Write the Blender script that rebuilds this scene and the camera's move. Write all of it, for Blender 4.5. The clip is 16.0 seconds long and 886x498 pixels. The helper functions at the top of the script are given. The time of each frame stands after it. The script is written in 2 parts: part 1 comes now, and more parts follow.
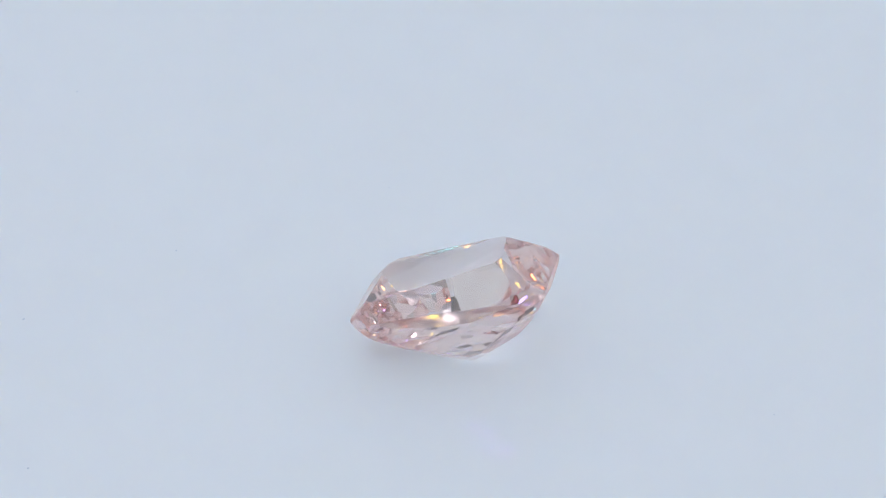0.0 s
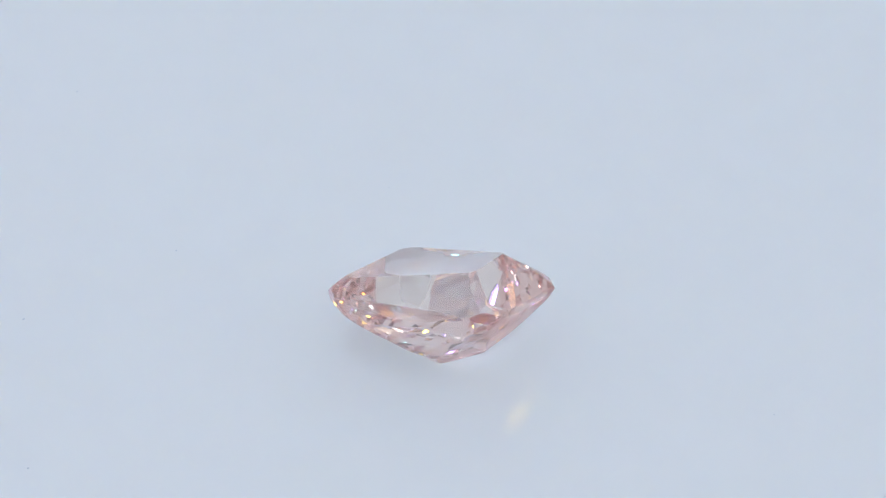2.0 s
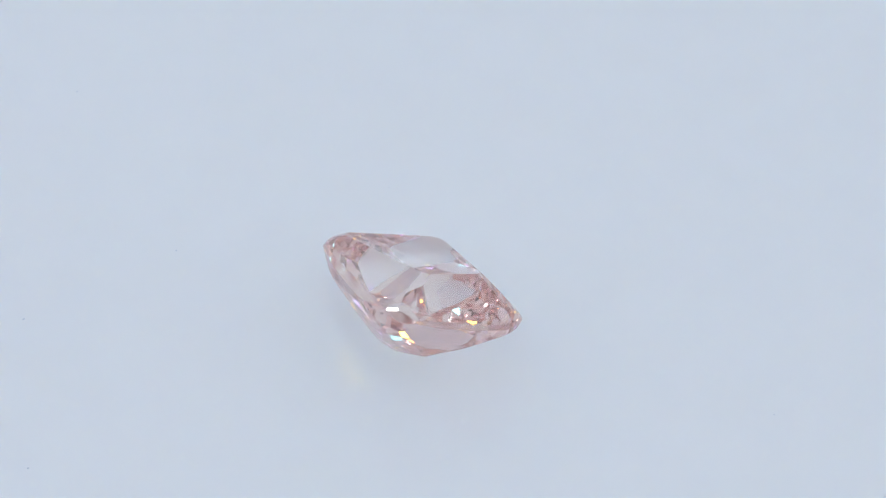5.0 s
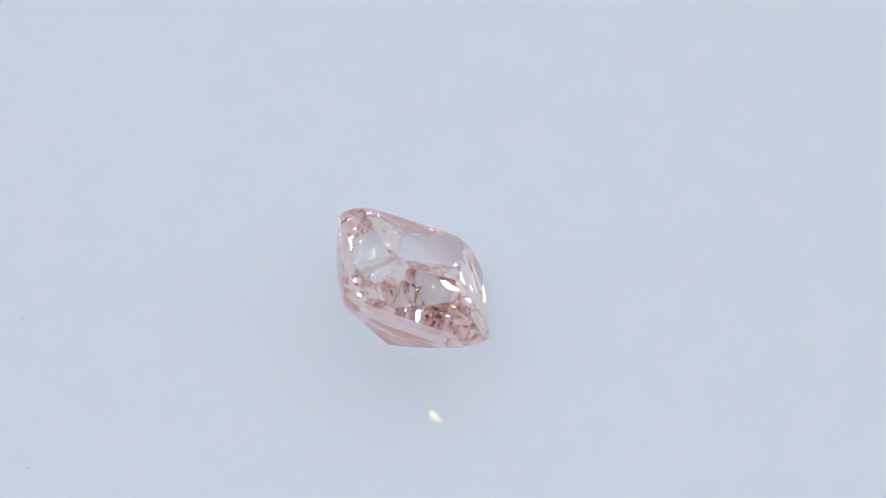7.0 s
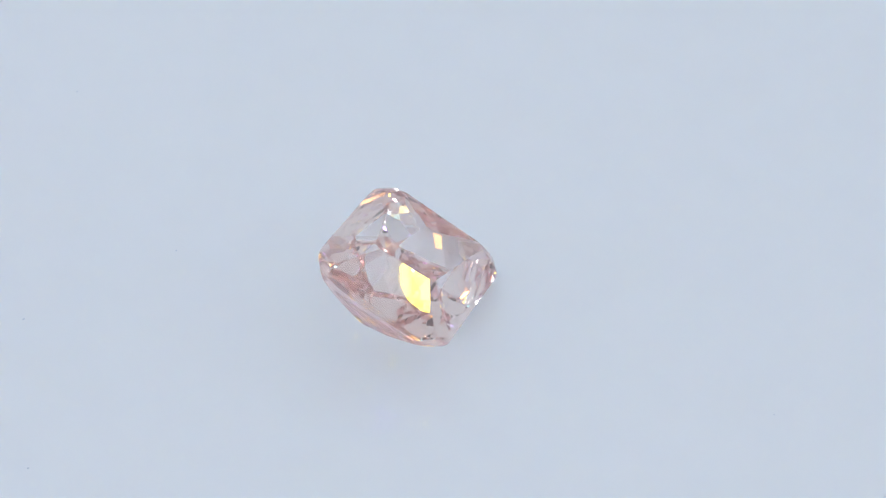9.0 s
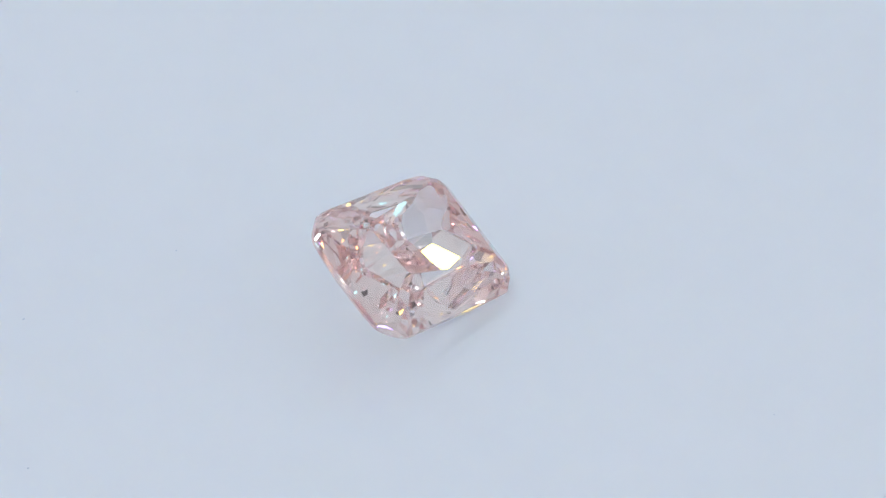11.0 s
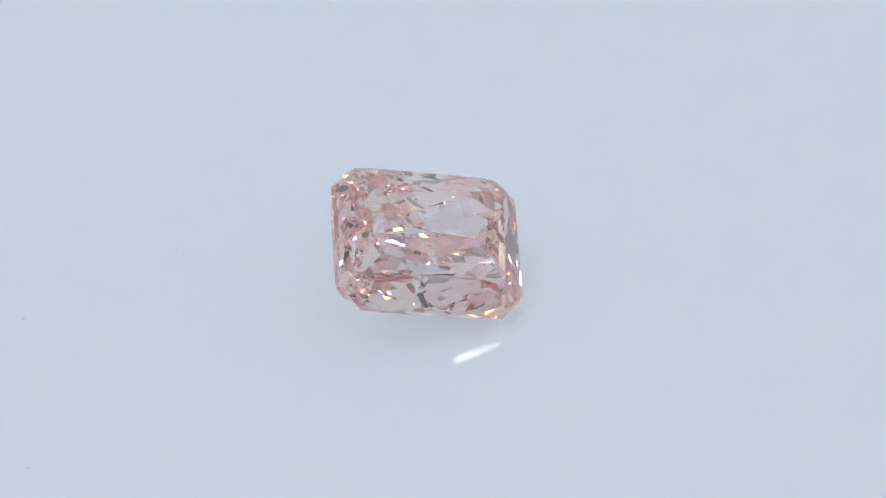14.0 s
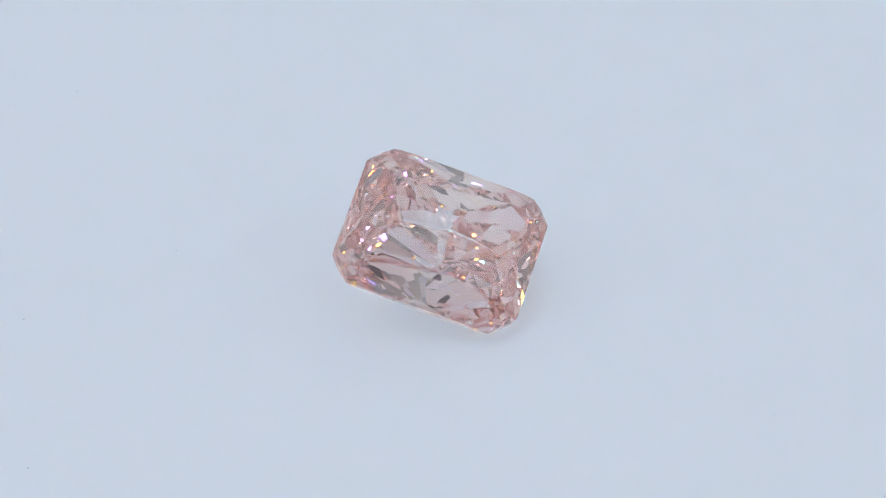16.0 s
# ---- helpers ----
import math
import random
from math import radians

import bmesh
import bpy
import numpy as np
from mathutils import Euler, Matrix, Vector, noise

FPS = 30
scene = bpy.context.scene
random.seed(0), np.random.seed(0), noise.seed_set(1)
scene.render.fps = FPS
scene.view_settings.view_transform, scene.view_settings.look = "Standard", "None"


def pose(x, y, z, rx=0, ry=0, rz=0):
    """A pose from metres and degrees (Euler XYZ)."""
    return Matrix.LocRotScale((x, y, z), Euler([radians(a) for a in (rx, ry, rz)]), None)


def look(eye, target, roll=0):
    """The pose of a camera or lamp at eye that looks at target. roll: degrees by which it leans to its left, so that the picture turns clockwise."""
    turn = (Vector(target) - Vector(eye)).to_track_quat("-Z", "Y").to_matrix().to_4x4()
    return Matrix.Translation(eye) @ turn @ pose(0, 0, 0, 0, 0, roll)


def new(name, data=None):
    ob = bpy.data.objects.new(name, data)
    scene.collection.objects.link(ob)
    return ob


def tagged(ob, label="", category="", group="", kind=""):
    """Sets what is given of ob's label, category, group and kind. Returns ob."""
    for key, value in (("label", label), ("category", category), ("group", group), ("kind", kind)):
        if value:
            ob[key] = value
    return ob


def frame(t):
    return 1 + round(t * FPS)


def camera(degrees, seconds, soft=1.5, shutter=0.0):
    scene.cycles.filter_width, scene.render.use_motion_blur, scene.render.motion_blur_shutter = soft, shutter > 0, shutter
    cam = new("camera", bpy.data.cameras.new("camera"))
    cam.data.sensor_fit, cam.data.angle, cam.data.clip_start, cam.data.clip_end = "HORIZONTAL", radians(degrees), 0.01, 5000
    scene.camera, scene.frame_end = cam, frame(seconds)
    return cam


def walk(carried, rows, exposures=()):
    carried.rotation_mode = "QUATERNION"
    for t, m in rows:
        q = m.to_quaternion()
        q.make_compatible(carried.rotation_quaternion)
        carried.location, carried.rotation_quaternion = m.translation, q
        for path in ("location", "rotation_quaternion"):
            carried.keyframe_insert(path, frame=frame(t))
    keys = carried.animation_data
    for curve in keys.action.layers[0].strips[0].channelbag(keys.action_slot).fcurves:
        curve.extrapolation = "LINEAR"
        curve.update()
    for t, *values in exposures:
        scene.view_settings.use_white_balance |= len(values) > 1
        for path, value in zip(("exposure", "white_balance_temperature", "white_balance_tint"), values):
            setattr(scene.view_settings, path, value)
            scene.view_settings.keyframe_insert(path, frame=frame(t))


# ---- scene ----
D = 0.0843                      # distance from the eye to the turning point
ELEV = radians(43.4224)         # how steeply the eye looks down
CENTRE_UP = 0.001588             # turning point over the acrylic sheet (metres)
EYE = (0.0, -D * math.cos(ELEV), CENTRE_UP + D * math.sin(ELEV))
cam = camera(22.0, 16.0, soft=1.3)
walk(cam, [(0.0, look(EYE, (0, 0, CENTRE_UP))), (16.0, look(EYE, (0, 0, CENTRE_UP)))], exposures=[(0.0, 0.0), (16.0, 0.0)])

# ---- light: an unseen closed box with lit ceiling and sides, added around the stone ----
world = bpy.data.worlds.new("world")
scene.world = world
world.use_nodes = True
world.node_tree.nodes["Background"].inputs[0].default_value = (0.8, 0.88, 1.0, 1)
world.node_tree.nodes["Background"].inputs[1].default_value = 0.05
BOX_GLOW = 0.60       # glow given to the unseen box's ceiling and sides
FLASH = 11.5         # small unseen lamps added for the stone's white and coloured flashes
WATT = 0.135        # the strong white ceiling lamps, added unseen to light the floor and make sparkles
BOX = 0.22         # half width of the box
TOP = 0.30         # its height


scene.cycles.caustics_refractive = scene.cycles.caustics_reflective = True
scene.cycles.max_bounces = scene.cycles.transmission_bounces = scene.cycles.glossy_bounces = 24


# ---- materials ----
def material(name):
    m = bpy.data.materials.new(name)
    m.use_nodes = True
    return m, m.node_tree.nodes, m.node_tree.links


def plain(name, colour, rough=0.5, noise_scale=600.0, amount=0.04, bump=0.0, spec=0.5):
    """A paint or plastic with a fine uneven tone and relief."""
    m, n, l = material(name)
    b = n["Principled BSDF"]
    b.inputs["Roughness"].default_value = rough
    b.inputs["Specular IOR Level"].default_value = spec
    co = n.new("ShaderNodeTexCoord")
    fine, broad = n.new("ShaderNodeTexNoise"), n.new("ShaderNodeTexNoise")
    fine.inputs["Scale"].default_value, broad.inputs["Scale"].default_value = noise_scale, noise_scale / 16
    add = n.new("ShaderNodeMath")
    add.operation = "ADD"
    ramp = n.new("ShaderNodeMapRange")
    ramp.inputs["From Min"].default_value, ramp.inputs["From Max"].default_value = 0.6, 1.4
    mix = n.new("ShaderNodeMix")
    mix.data_type = "RGBA"
    mix.inputs["A"].default_value = (*[c * (1 - amount) for c in colour], 1)
    mix.inputs["B"].default_value = (*[min(1, c * (1 + amount)) for c in colour], 1)
    for t in (fine, broad):
        l.new(co.outputs["Object"], t.inputs["Vector"])
    l.new(fine.outputs["Fac"], add.inputs[0])
    l.new(broad.outputs["Fac"], add.inputs[1])
    l.new(add.outputs[0], ramp.inputs["Value"])
    l.new(ramp.outputs["Result"], mix.inputs["Factor"])
    l.new(mix.outputs["Result"], b.inputs["Base Color"])
    if bump:
        bp = n.new("ShaderNodeBump")
        bp.inputs["Strength"].default_value, bp.inputs["Distance"].default_value = bump, 0.0002
        l.new(fine.outputs["Fac"], bp.inputs["Height"])
        l.new(bp.outputs["Normal"], b.inputs["Normal"])
    return m


def glow(name, colour, strength):
    m, n, l = material(name)
    n.remove(n["Principled BSDF"])
    e = n.new("ShaderNodeEmission")
    e.inputs["Color"].default_value, e.inputs["Strength"].default_value = (*colour, 1), strength
    l.new(e.outputs[0], n["Material Output"].inputs["Surface"])
    return m


def diamond_glass(name, pale, deep, rough):
    """Clear crystal that takes a little of the green and blue at each meeting with a facet, more near the ends, where
    it stands in for longer light paths.
    """
    m, n, l = material(name)
    n.remove(n["Principled BSDF"])
    g = n.new("ShaderNodeBsdfGlass")
    g.inputs["IOR"].default_value, g.inputs["Roughness"].default_value = 2.417, rough
    co, sep, away, blotch, add = (n.new("ShaderNode" + k) for k in ("TexCoord", "SeparateXYZ", "Math", "TexNoise", "Math"))
    away.operation, add.operation = "ABSOLUTE", "MULTIPLY_ADD"
    blotch.inputs["Scale"].default_value, blotch.inputs["Detail"].default_value = 900.0, 1.0
    ramp, mix = n.new("ShaderNodeMapRange"), n.new("ShaderNodeMix")
    mix.data_type = "RGBA"
    mix.inputs["A"].default_value, mix.inputs["B"].default_value = (*pale, 1), (*deep, 1)
    add.inputs[1].default_value = 200.0
    ramp.inputs["From Min"].default_value, ramp.inputs["From Max"].default_value = 0.70, 1.05
    l.new(co.outputs["Object"], sep.inputs[0])
    l.new(co.outputs["Object"], blotch.inputs["Vector"])
    l.new(sep.outputs["X"], away.inputs[0])
    l.new(away.outputs[0], add.inputs[0])
    l.new(blotch.outputs["Fac"], add.inputs[2])
    l.new(add.outputs[0], ramp.inputs["Value"])
    l.new(ramp.outputs["Result"], mix.inputs["Factor"])
    l.new(mix.outputs["Result"], g.inputs["Color"])
    l.new(g.outputs[0], n["Material Output"].inputs["Surface"])
    return m


ACRYLIC = plain("white_acrylic", (0.692, 0.750, 0.868), spec=0.5, rough=0.006, noise_scale=400, amount=0.012)
# Unseen front of the box, kept grey so some facets reflect dark.
GREY_FRONT = plain("unseen_grey_front", (0.24, 0.243, 0.25), rough=0.95, noise_scale=2500, bump=0.4)
ALU = plain("grey_metal", (0.55, 0.55, 0.56), rough=0.4, noise_scale=900)
DARK_BAR = plain("unseen_dark_bar", (0.03, 0.03, 0.035), rough=0.4, noise_scale=900)
LINT = plain("lint", (0.52, 0.60, 0.76), rough=0.9, noise_scale=9000, amount=0.2)
UNSEEN_GLOW = glow("unseen_glow_wall", (0.915, 0.962, 1.03), BOX_GLOW)
# Coloured lamps stand in for the fire of white light split by the stone.
FLASHES = {"white": glow("white_flash", (1.0, 0.98, 0.95), FLASH), "yellow": glow("yellow_flash", (1.0, 0.83, 0.12), FLASH),
          "cyan": glow("cyan_flash", (0.25, 0.88, 1.0), FLASH), "violet": glow("violet_flash", (0.42, 0.30, 1.0), FLASH),
          "orange": glow("orange_flash", (1.0, 0.48, 0.14), FLASH)}
# The pavilion's deeper tint stands in for light's longer path inside the stone.
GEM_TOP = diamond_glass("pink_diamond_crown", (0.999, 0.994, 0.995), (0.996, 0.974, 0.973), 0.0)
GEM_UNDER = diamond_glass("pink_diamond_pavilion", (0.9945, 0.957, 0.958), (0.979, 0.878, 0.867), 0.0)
GIRDLE = diamond_glass("bruted_pink_diamond", (0.988, 0.945, 0.94), (0.975, 0.905, 0.90), 0.12)


def part(name, bm, mat, parent=None, label=""):
    me = bpy.data.meshes.new(name)
    bm.to_mesh(me)
    bm.free()
    me.materials.append(mat)
    ob = new(name, me)
    if parent:
        ob.parent = parent
    if label:
        ob["label"] = label
    return ob


def block(x0, x1, y0, y1, z0, z1, bevel=0.0):
    bm = bmesh.new()
    bmesh.ops.create_cube(bm, size=1, matrix=Matrix.Translation(((x0 + x1) / 2, (y0 + y1) / 2, (z0 + z1) / 2)) @ Matrix.Diagonal((x1 - x0, y1 - y0, z1 - z0, 1)))
    if bevel:
        bmesh.ops.bevel(bm, geom=bm.edges[:], offset=bevel, segments=2, affect="EDGES", profile=0.5)
    return bm


# ---- the unseen box, added to light the stone ----
def unseen_box():
    t = 0.004
    tagged(part("floor", block(-BOX, BOX, -BOX, BOX, -0.005, 0.0, 0.0006), ACRYLIC), "glossy bluish-white acrylic sheet under the stone", "floor", kind="structure")
    lit = "unseen glowing white side of the added light box"
    walls = (("wall_north", (-BOX, BOX, BOX, BOX + t, -0.005, TOP), UNSEEN_GLOW, lit),
             ("wall_east", (BOX, BOX + t, -BOX, BOX + t, -0.005, TOP), UNSEEN_GLOW, lit),
             ("wall_west", (-BOX - t, -BOX, -BOX, BOX + t, -0.005, TOP), UNSEEN_GLOW, lit),
             ("wall_south", (-BOX - t, BOX + t, -BOX - t, -BOX, -0.005, TOP), GREY_FRONT, "unseen grey front of the added light box, for dark reflections"))
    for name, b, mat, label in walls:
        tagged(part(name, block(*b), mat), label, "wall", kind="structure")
    tagged(part("ceiling", block(-BOX - t, BOX + t, -BOX - t, BOX + t, TOP, TOP + t), UNSEEN_GLOW), lit, "ceiling", kind="structure")


def added_lamp(colour, side, along, height, size=1.0):
    """An unseen lamp added for flashes in the stone, on a small round base, fixed to a side of the box or, at 'top', to
    its ceiling.
    """
    ob = tagged(new("flash_lamp"), f"small bare {colour} diode lamp on a grey round base", "lamp", group="diode lamps")
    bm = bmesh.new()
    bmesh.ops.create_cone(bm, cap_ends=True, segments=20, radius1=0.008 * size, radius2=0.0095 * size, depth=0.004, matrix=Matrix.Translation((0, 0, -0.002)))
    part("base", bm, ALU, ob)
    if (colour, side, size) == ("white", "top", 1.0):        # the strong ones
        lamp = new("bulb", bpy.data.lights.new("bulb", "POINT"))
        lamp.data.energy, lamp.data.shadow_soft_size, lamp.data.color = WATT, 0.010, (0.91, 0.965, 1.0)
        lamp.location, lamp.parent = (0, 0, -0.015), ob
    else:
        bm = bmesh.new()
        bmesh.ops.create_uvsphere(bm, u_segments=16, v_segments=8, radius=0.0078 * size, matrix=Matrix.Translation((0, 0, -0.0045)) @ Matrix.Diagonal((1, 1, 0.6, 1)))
        part("bulb", bm, FLASHES[colour], ob)
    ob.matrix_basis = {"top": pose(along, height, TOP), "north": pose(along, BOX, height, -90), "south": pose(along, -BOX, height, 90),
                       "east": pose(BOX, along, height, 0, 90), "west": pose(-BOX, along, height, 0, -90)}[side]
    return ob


def contrast_bars():
    """Unseen dark round bars on the box's edges, added for dark facet reflections."""
    base = tagged(new("contrast_bars"), "unseen dark bars added to draw dark lines in the facets", "frame")
    e, r = BOX - 0.006, 0.005
    runs = [((sx * e, sy * e, 0), (sx * e, sy * e, TOP - 0.012)) for sx in (1, -1) for sy in (1, -1)]
    runs += [((-e, sy * e, TOP - 0.006), (e, sy * e, TOP - 0.006)) for sy in (1, -1)] + [((sx * e, -e, TOP - 0.006), (sx * e, e, TOP - 0.006)) for sx in (1, -1)]
    runs += [((0.10, -e, TOP - 0.006), (0.10, e, TOP - 0.006)), ((-0.08, -e, TOP - 0.006), (-0.08, e, TOP - 0.006))]
    for p, q in runs:
        p, q = Vector(p), Vector(q)
        bm = bmesh.new()
        m = Matrix.Translation((p + q) / 2) @ (q - p).to_track_quat("Z", "Y").to_matrix().to_4x4()
        bmesh.ops.create_cone(bm, cap_ends=True, segments=12, radius1=r, radius2=r, depth=(q - p).length, matrix=m)
        part("contrast_bar", bm, DARK_BAR, base)
    return base


# ---- the stone ----
U = 0.0035 / 167.2               # the facets are given in units of this length; the stone is about 7 mm long
# half length and width, cut corners, table height and tilt; slopes of the crown's two tiers (along W, L and the corners) and their width;
# slopes of the pavilion's three tiers on each side; the point's place and the slopes of the facets that meet there; the lie of the stone
CUT = dict(L=170.1, W=134.4, C=40.35, cg=-0.2084, tx=0.1177, ty=0.04894, H=50.93, cuW=0.72, clW=1.44, cqW=8, cuL=0.81,
           clL=1.42, cqL=4, cuC=0.5991, clC=1.441, cqC=17.29, p1E=1.559, p1N=2.116, p1W=1.454, p1S=1.575, p2E=0.9122, p2N=1.064,
           p2W=1.022, p2S=1.074, p3E=0.6973, p3N=0.6872, p3W=0.7186, p3S=0.7513, z2=-56, z3=-76, c1=1.627, c2=0.8, px=-13.22,
           py=17.03, ax=0.305, ay=0.495, bx=0.453, by=0.3991, dx=0.2975, dy=0.5567, tilt=28.19, turn=-33.77, mid=105.4)


def support(phi, a, b, c):
    """How far an octagon with half sides a, b and cut corners c reaches in a direction."""
    u, v = abs(math.cos(phi)), abs(math.sin(phi))
    return max(a * u + (b - c) * v, (a - c) * u + b * v)


def stone_planes(V):
    """Facet planes (kind, normal, offset): the stone is where normal . p <= offset."""
    out = []
    def add(kind, nx, ny, nz, d):
        k = math.sqrt(nx * nx + ny * ny + nz * nz)
        out.append((kind, (nx / k, ny / k, nz / k), d / k))
    def slope(kind, deg, s, inset, z, up):
        """A facet that touches the outline, drawn in by inset at height z, and rises or falls by s."""
        phi = math.radians(deg)
        d = support(phi, V['L'] - inset, V['W'] - inset, V['C'] + V['cg'] * inset)
        n = (math.cos(phi), math.sin(phi))
        add(kind, s * n[0], s * n[1], up, s * d + up * z)
    add('table', V['tx'], V['ty'], 1.0, V['H'])
    for deg in (0, 90, 180, 270):
        phi = math.radians(deg)
        add('girdle', math.cos(phi), math.sin(phi), 0, support(phi, V['L'], V['W'], V['C']))
    k = math.degrees(math.atan2(1, 1))
    for deg in (k, 180 - k, 180 + k, 360 - k):
        phi = math.radians(deg)
        add('girdle', math.cos(phi), math.sin(phi), 0, support(phi, V['L'], V['W'], V['C']))
    G = 2.5
    for deg in (0, 90, 180, 270):          # crown
        lng = deg in (90, 270)
        up, lo, q = (V['cuW'], V['clW'], V['cqW']) if lng else (V['cuL'], V['clL'], V['cqL'])
        slope('crown', deg, up, q, G + lo * q * 0.92, 1)
        for e in ((-7, 7) if lng else (-9, 9)):
            slope('crown', deg + e, lo, 0.0, G, 1)
        for e in ((-15, 15) if lng else (-17, 17)):
            slope('crown', deg + e, up * 1.22, q * 0.55, G + lo * q * 0.55, 1)
    for deg in (k, 180 - k, 180 + k, 360 - k):
        slope('crown', deg, V['cuC'], V['cqC'], G + V['clC'] * V['cqC'] * 0.95, 1)
        for e in (-12, 12):
            slope('crown', deg + e, V['clC'], 0.0, G, 1)
    # pavilion: the tiers step in from the girdle; the last four planes meet in the point
    for i, deg in enumerate((0, 90, 180, 270)):
        n = 'ENWS'[i]
        lng = deg in (90, 270)
        s1, s2, s3, z2, z3 = V['p1' + n], V['p2' + n], V['p3' + n], V['z2'], V['z3']
        q2 = -z2 / s1
        q3 = q2 + (z2 - z3) / s2
        for e in ((-5, 5) if lng else (-7, 7)):
            slope('pavilion', deg + e, s1, 0.0, -G, -1)
        slope('pavilion', deg, s2 * 1.04, q2 - 2, z2 + 1, -1)
        for e in ((-13, 13) if lng else (-16, 16)):
            slope('pavilion', deg + e, s2, q2, z2, -1)
        for e in ((-9, 9, -27, 27) if lng else (-12, 12, -33, 33)):
            slope('pavilion', deg + e, s3 if abs(e) < 20 else s3 * 1.05, q3, z3, -1)
    for i, deg in enumerate((k, 180 - k, 180 + k, 360 - k)):
        s1, s2 = V['c1'], V['c2']
        q2 = -V['z2'] / s1
        for e in (-11, 11):
            slope('pavilion', deg + e, s1, 0.0, -G, -1)
        slope('pavilion', deg, s2, q2, V['z2'], -1)
        for e in (-7, 7):
            slope('pavilion', deg + e, s2 * 0.86, q2 + 26 / s2, V['z2'] - 26, -1)
    b, c = math.radians(V['tilt']), math.radians(-V['turn'])
    f = (-math.sin(b) * math.sin(c), math.sin(b) * math.cos(c), math.cos(b))   # up, in the stone's space
    add('pavilion', -f[0], -f[1], -f[2], V['mid'])       # it lies on this facet
    px, py = V['px'], V['py']
    pz = (-V['mid'] - f[0] * px - f[1] * py) / f[2]
    for gx, gy in ((V['ax'], V['ay']), (-V['bx'], V['by']), (-V['dx'], -V['dy'])):
        add('pavilion', gx, gy, -1.0, gx * px + gy * py - pz)
    return out


def facets(planes, size=400.0):
    """The polygon of each plane, cut by all the others."""
    made = []
    for kind, n, d in planes:
        ax = (1, 0, 0) if abs(n[0]) < 0.7 else (0, 1, 0)
        u = (n[1] * ax[2] - n[2] * ax[1], n[2] * ax[0] - n[0] * ax[2], n[0] * ax[1] - n[1] * ax[0])
        k = math.sqrt(sum(x * x for x in u))
        u = tuple(x / k for x in u)
        v = (n[1] * u[2] - n[2] * u[1], n[2] * u[0] - n[0] * u[2], n[0] * u[1] - n[1] * u[0])
        poly = [tuple(n[i] * d + size * (p * u[i] + q * v[i]) for i in range(3)) for p, q in ((-1, -1), (1, -1), (1, 1), (-1, 1))]
        for _, m, e in planes:
            if m is n:
                continue
            h = [m[0] * p[0] + m[1] * p[1] + m[2] * p[2] - e for p in poly]
            if max(h) <= 1e-6:
                continue
            cut = []
            for i, p in enumerate(poly):
                p0, h0 = poly[i - 1], h[i - 1]
                if (h0 <= 1e-6) != (h[i] <= 1e-6):
                    t = h0 / (h0 - h[i])
                    cut.append(tuple(a + t * (b - a) for a, b in zip(p0, p)))
                if h[i] <= 1e-6:
                    cut.append(p)
            poly = cut
            if len(poly) < 3:
                break
        if len(poly) >= 3:
            made.append((kind, n, poly))
    return made


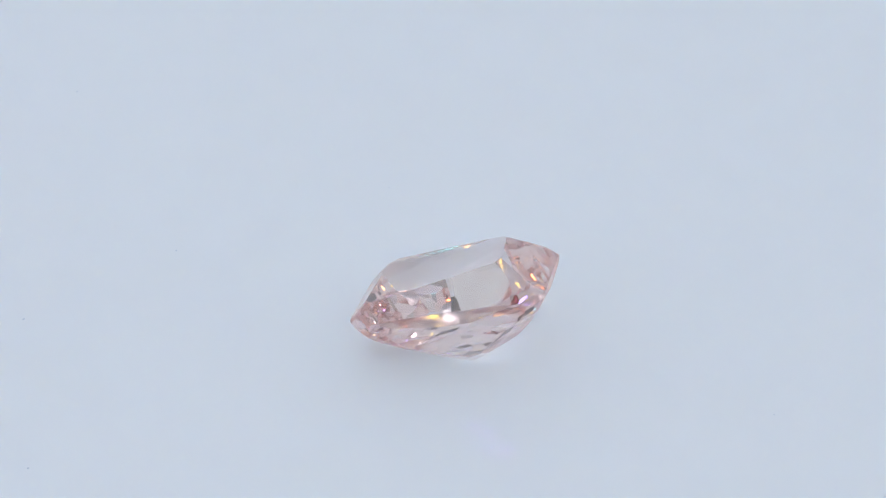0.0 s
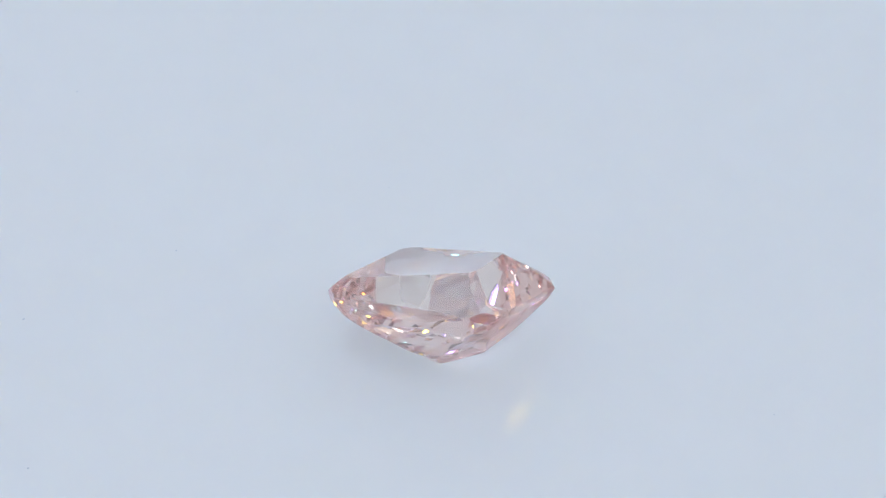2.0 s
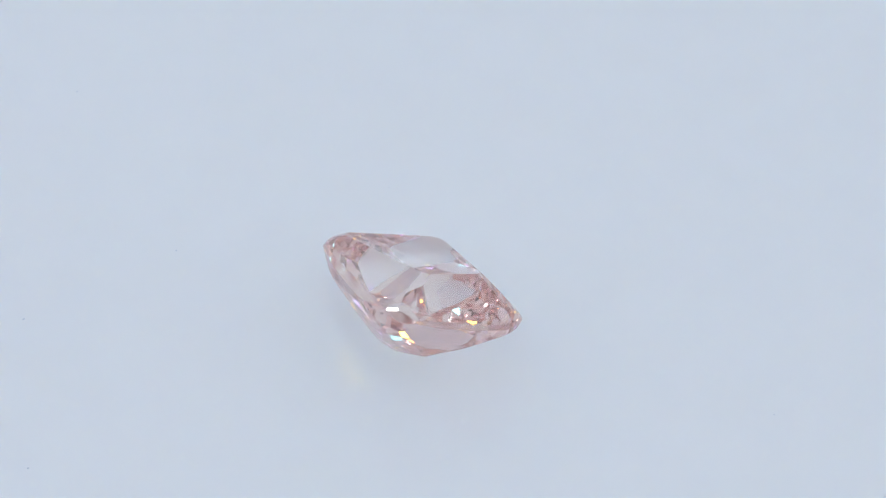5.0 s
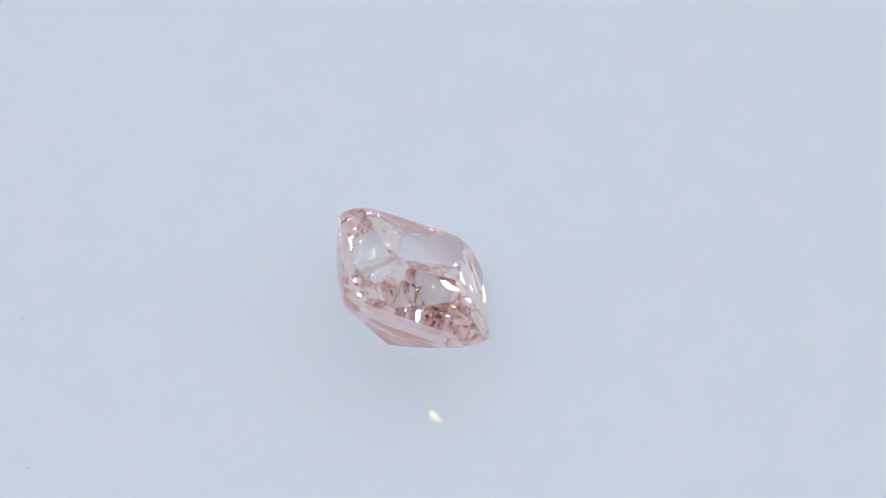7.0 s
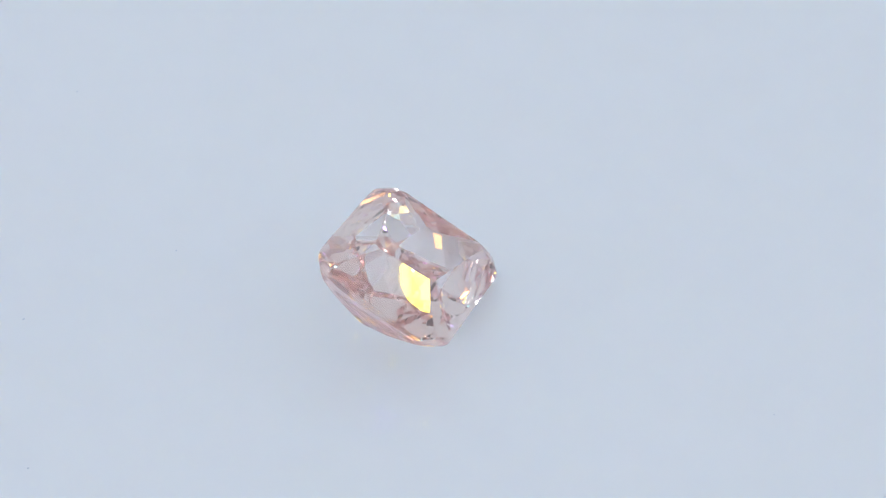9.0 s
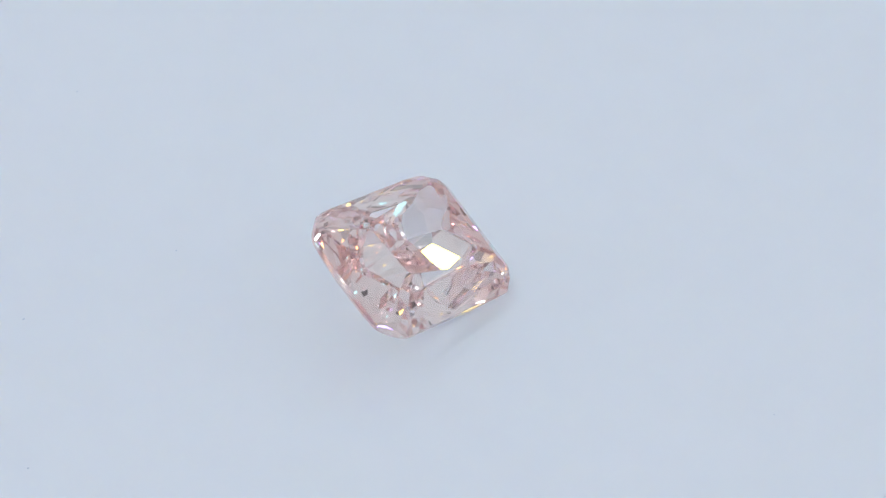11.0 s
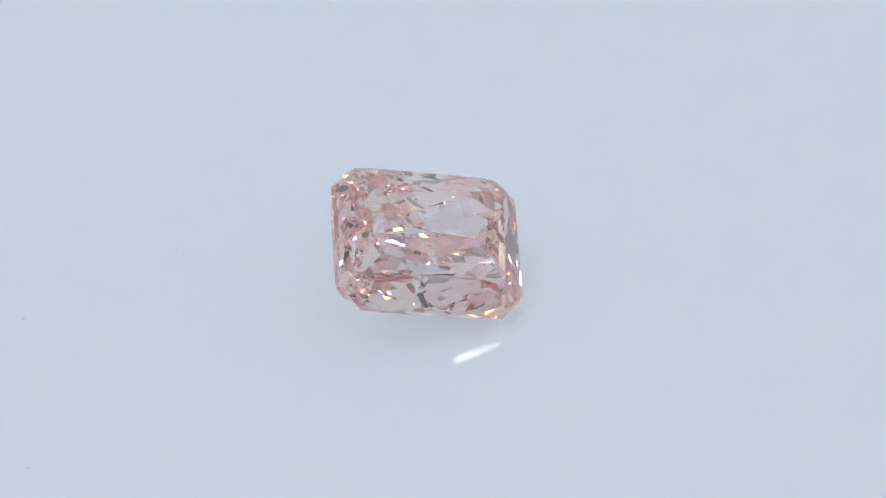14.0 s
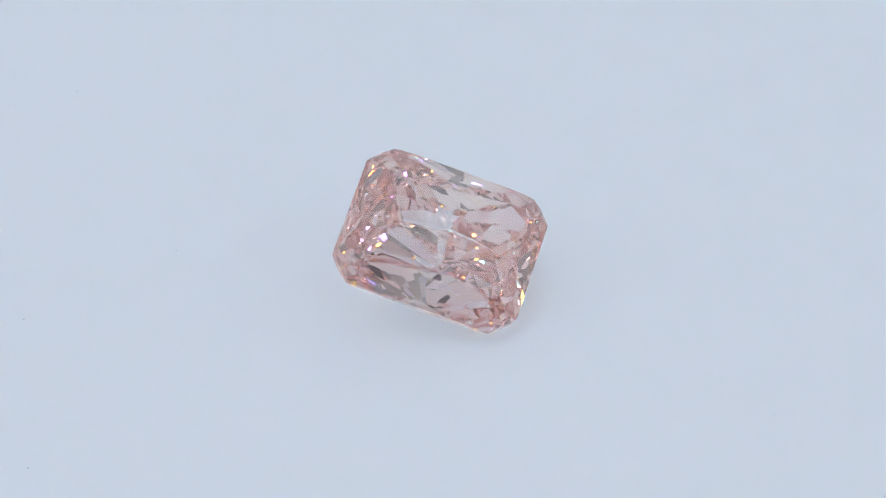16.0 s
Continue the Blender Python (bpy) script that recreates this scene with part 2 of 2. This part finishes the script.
def refined(planes):
    """Break broad faces, meeting lines and corners by small facets of their own, as in a crushed-ice cut."""
    lying, clear = planes[-4][1], planes[-3][1]     # the facet it lies on, and the one that stays a clear window

    def unit(v):
        k = math.sqrt(sum(c * c for c in v))
        return tuple(c / k for c in v)

    def cross(a, b):
        return (a[1] * b[2] - a[2] * b[1], a[2] * b[0] - a[0] * b[2], a[0] * b[1] - a[1] * b[0])

    order = {id(n): i for i, (_, n, _) in enumerate(planes)}
    domed = []
    for kind, n, poly in facets(planes):
        mid = [sum(p[a] for p in poly) / len(poly) for a in range(3)]
        reach = sum(math.dist(p, mid) for p in poly) / len(poly)
        if kind != "pavilion" or reach < 22 or n is clear:
            continue
        rnd = random.Random(order[id(n)])
        u = unit(cross(n, (0.3, 0.9, 0.1)))
        v = cross(n, u)
        count, spin = (5 if reach > 45 else 3), rnd.uniform(0, 6.28)
        for i in range(count):
            c, s = math.cos(spin + 6.283 * i / count), math.sin(spin + 6.283 * i / count)
            w = [c * a + s * b for a, b in zip(u, v)]
            lean = rnd.uniform(0.05, 0.095)
            m = unit([a + lean * b for a, b in zip(n, w)])
            far = reach * (rnd.uniform(0.35, 0.5) if n is lying else rnd.uniform(0.02, 0.3))
            domed.append(("pavilion", m, sum(a * (b + far * d) for a, b, d in zip(m, mid, w))))
    planes = planes[:-4] + domed + planes[-4:]
    polys = facets(planes)
    order = {id(n): i for i, (_, n, _) in enumerate(planes)}
    corner, line = {}, {}
    for i, (kind, n, poly) in enumerate(polys):
        keys = [tuple(round(c, 1) for c in p) for p in poly]
        for j, k in enumerate(keys):
            corner.setdefault(k, []).append(i)
            if k != keys[j - 1]:
                line.setdefault(frozenset((k, keys[j - 1])), []).append(i)
    extra = []

    def blunt(point, near, depth, lean):
        n = unit([sum(polys[i][1][a] * w for i, w in zip(near, lean)) for a in range(3)])
        extra.append((polys[near[0]][0], n, sum(a * b for a, b in zip(n, point)) - depth))

    for ends, near in line.items():
        p, q = sorted(ends)
        kinds = {polys[i][0] for i in near}
        if len(near) == 2 and kinds == {"pavilion"} and math.dist(p, q) > 14:
            a, b = polys[near[0]][1], polys[near[1]][1]
            if sum(x * y for x, y in zip(a, b)) < 0.995:
                rnd = random.Random(order[id(a)] * 1000 + order[id(b)])
                w = rnd.uniform(0.35, 0.65)
                f = rnd.uniform(0.2, 0.8)
                blunt([x + f * (y - x) for x, y in zip(p, q)], near, rnd.uniform(0.4, 1.1), (w, 1 - w))
    for p, near in corner.items():
        kinds = {polys[i][0] for i in near}
        if len(near) >= 3 and kinds in ({"pavilion"}, {"crown"}) and abs(p[2]) > 8:
            rnd = random.Random(sum(order[id(polys[i][1])] for i in near))
            blunt(p, near, rnd.uniform(0.8, 2.4), [rnd.uniform(0.7, 1.3) for _ in near])
    return planes + extra


def diamond():
    base = tagged(new("diamond"), "pale pink radiant-cut diamond lying tilted on glossy white acrylic", "diamond")
    groups = {}
    for kind, normal, poly in facets(refined(stone_planes(CUT))):
        groups.setdefault(kind, []).append([tuple(c * U for c in p) for p in poly])
    made = {}
    labels = {"table": "large flat clear facet", "crown": "sloping upper facets", "girdle": "thin frosted rim", "pavilion": "pointed underside of many pink facets"}
    for name in ("crown", "table", "girdle", "pavilion"):
        bm = bmesh.new()
        for poly in groups[name]:
            bm.faces.new([bm.verts.new(p) for p in poly])
        bmesh.ops.remove_doubles(bm, verts=bm.verts[:], dist=2e-7)
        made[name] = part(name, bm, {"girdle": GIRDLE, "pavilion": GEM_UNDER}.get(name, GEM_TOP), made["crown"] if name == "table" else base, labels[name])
    for name in ("crown", "pavilion"):
        made[name].visible_shadow = False     # clear crystal lets the light through
    return base


def dust(x, y, size, seed):
    rnd = random.Random(seed)
    bm = bmesh.new()
    bmesh.ops.create_icosphere(bm, subdivisions=1, radius=1)
    for v in bm.verts:
        v.co *= rnd.uniform(0.7, 1.15)
        v.co.x *= size
        v.co.y *= size
        v.co.z = (v.co.z + 0.7) * size * 0.35
    low = min(v.co.z for v in bm.verts)
    for v in bm.verts:
        v.co.z -= low
    ob = tagged(part("dust_speck", bm, LINT), "tiny bluish dust speck on the white acrylic", "dust", group="dust specks")
    ob.location = (x, y, 0)
    return ob


unseen_box()
contrast_bars()
# Added lamps, placed only for the glints they give in the facets.
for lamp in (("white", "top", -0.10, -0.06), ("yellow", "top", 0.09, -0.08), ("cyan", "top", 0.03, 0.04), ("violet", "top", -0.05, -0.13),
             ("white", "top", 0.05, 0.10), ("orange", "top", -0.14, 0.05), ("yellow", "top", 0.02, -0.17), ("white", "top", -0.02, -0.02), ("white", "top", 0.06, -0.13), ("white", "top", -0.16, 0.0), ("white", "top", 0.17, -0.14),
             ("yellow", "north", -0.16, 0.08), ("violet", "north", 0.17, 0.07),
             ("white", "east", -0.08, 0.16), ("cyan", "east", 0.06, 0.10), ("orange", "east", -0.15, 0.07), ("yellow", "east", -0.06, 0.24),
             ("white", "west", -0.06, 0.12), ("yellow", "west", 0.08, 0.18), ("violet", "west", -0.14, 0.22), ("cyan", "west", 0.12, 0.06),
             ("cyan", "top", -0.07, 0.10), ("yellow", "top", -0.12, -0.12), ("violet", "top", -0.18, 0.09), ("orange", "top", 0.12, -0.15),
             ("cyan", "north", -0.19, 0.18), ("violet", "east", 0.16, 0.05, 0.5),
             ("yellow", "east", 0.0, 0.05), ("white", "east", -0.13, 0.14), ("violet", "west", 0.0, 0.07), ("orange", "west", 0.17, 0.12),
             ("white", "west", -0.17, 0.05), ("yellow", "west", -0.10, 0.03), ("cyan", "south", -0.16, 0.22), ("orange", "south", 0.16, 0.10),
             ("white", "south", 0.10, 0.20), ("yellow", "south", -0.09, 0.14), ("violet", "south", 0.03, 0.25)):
    added_lamp(*lamp)
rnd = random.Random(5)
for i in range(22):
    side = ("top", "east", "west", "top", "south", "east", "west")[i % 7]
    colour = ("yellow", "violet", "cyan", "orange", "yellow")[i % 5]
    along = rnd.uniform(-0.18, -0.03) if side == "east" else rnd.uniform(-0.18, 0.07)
    added_lamp(colour, side, along, rnd.uniform(-0.18, 0.08) if side == "top" else rnd.uniform(0.03, 0.27))
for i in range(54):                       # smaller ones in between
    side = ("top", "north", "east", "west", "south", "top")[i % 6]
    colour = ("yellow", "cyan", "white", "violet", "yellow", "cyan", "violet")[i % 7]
    added_lamp(colour, side, rnd.uniform(-0.19, {"east": 0.03, "top": 0.13}.get(side, 0.19)), rnd.uniform(-0.19, 0.19) if side == "top" else rnd.uniform(0.04, 0.28), 0.5)
for i, (x, y, size) in enumerate(((-0.01543, -0.00209, 0.000057), (-0.01499, 0.01106, 0.000046), (-0.01013, 0.00157, 0.000052), (-0.00212, 0.00516, 0.000034), (0.01169, -0.00684, 0.000040), (-0.01431, -0.00934, 0.000046), (0.00692, 0.00169, 0.000029))):
    dust(x, y, size, i)
stone = diamond()

# ---- how the stone turns ----
SPIN = -11.8137                                   # degrees a second, clockwise from above
AXIS = (0.00110 * D, -0.01809 * D)
OFF = (-0.01523 * D, -0.00329 * D)
MIDDLE = CUT["mid"] * U + 0.00003                  # height of the girdle's middle
LIE = pose(0, 0, 0, 0, 0, 111.9436) @ pose(0, 0, 0, CUT["tilt"]) @ pose(0, 0, 0, 0, 0, CUT["turn"])


def motions():
    rows = []
    for i in range(33):
        t = i * 0.5
        rows.append((t, pose(*AXIS, MIDDLE) @ pose(0, 0, 0, 0, 0, SPIN * (t - 8)) @ pose(*OFF, 0) @ LIE))
    walk(stone, rows)


motions()
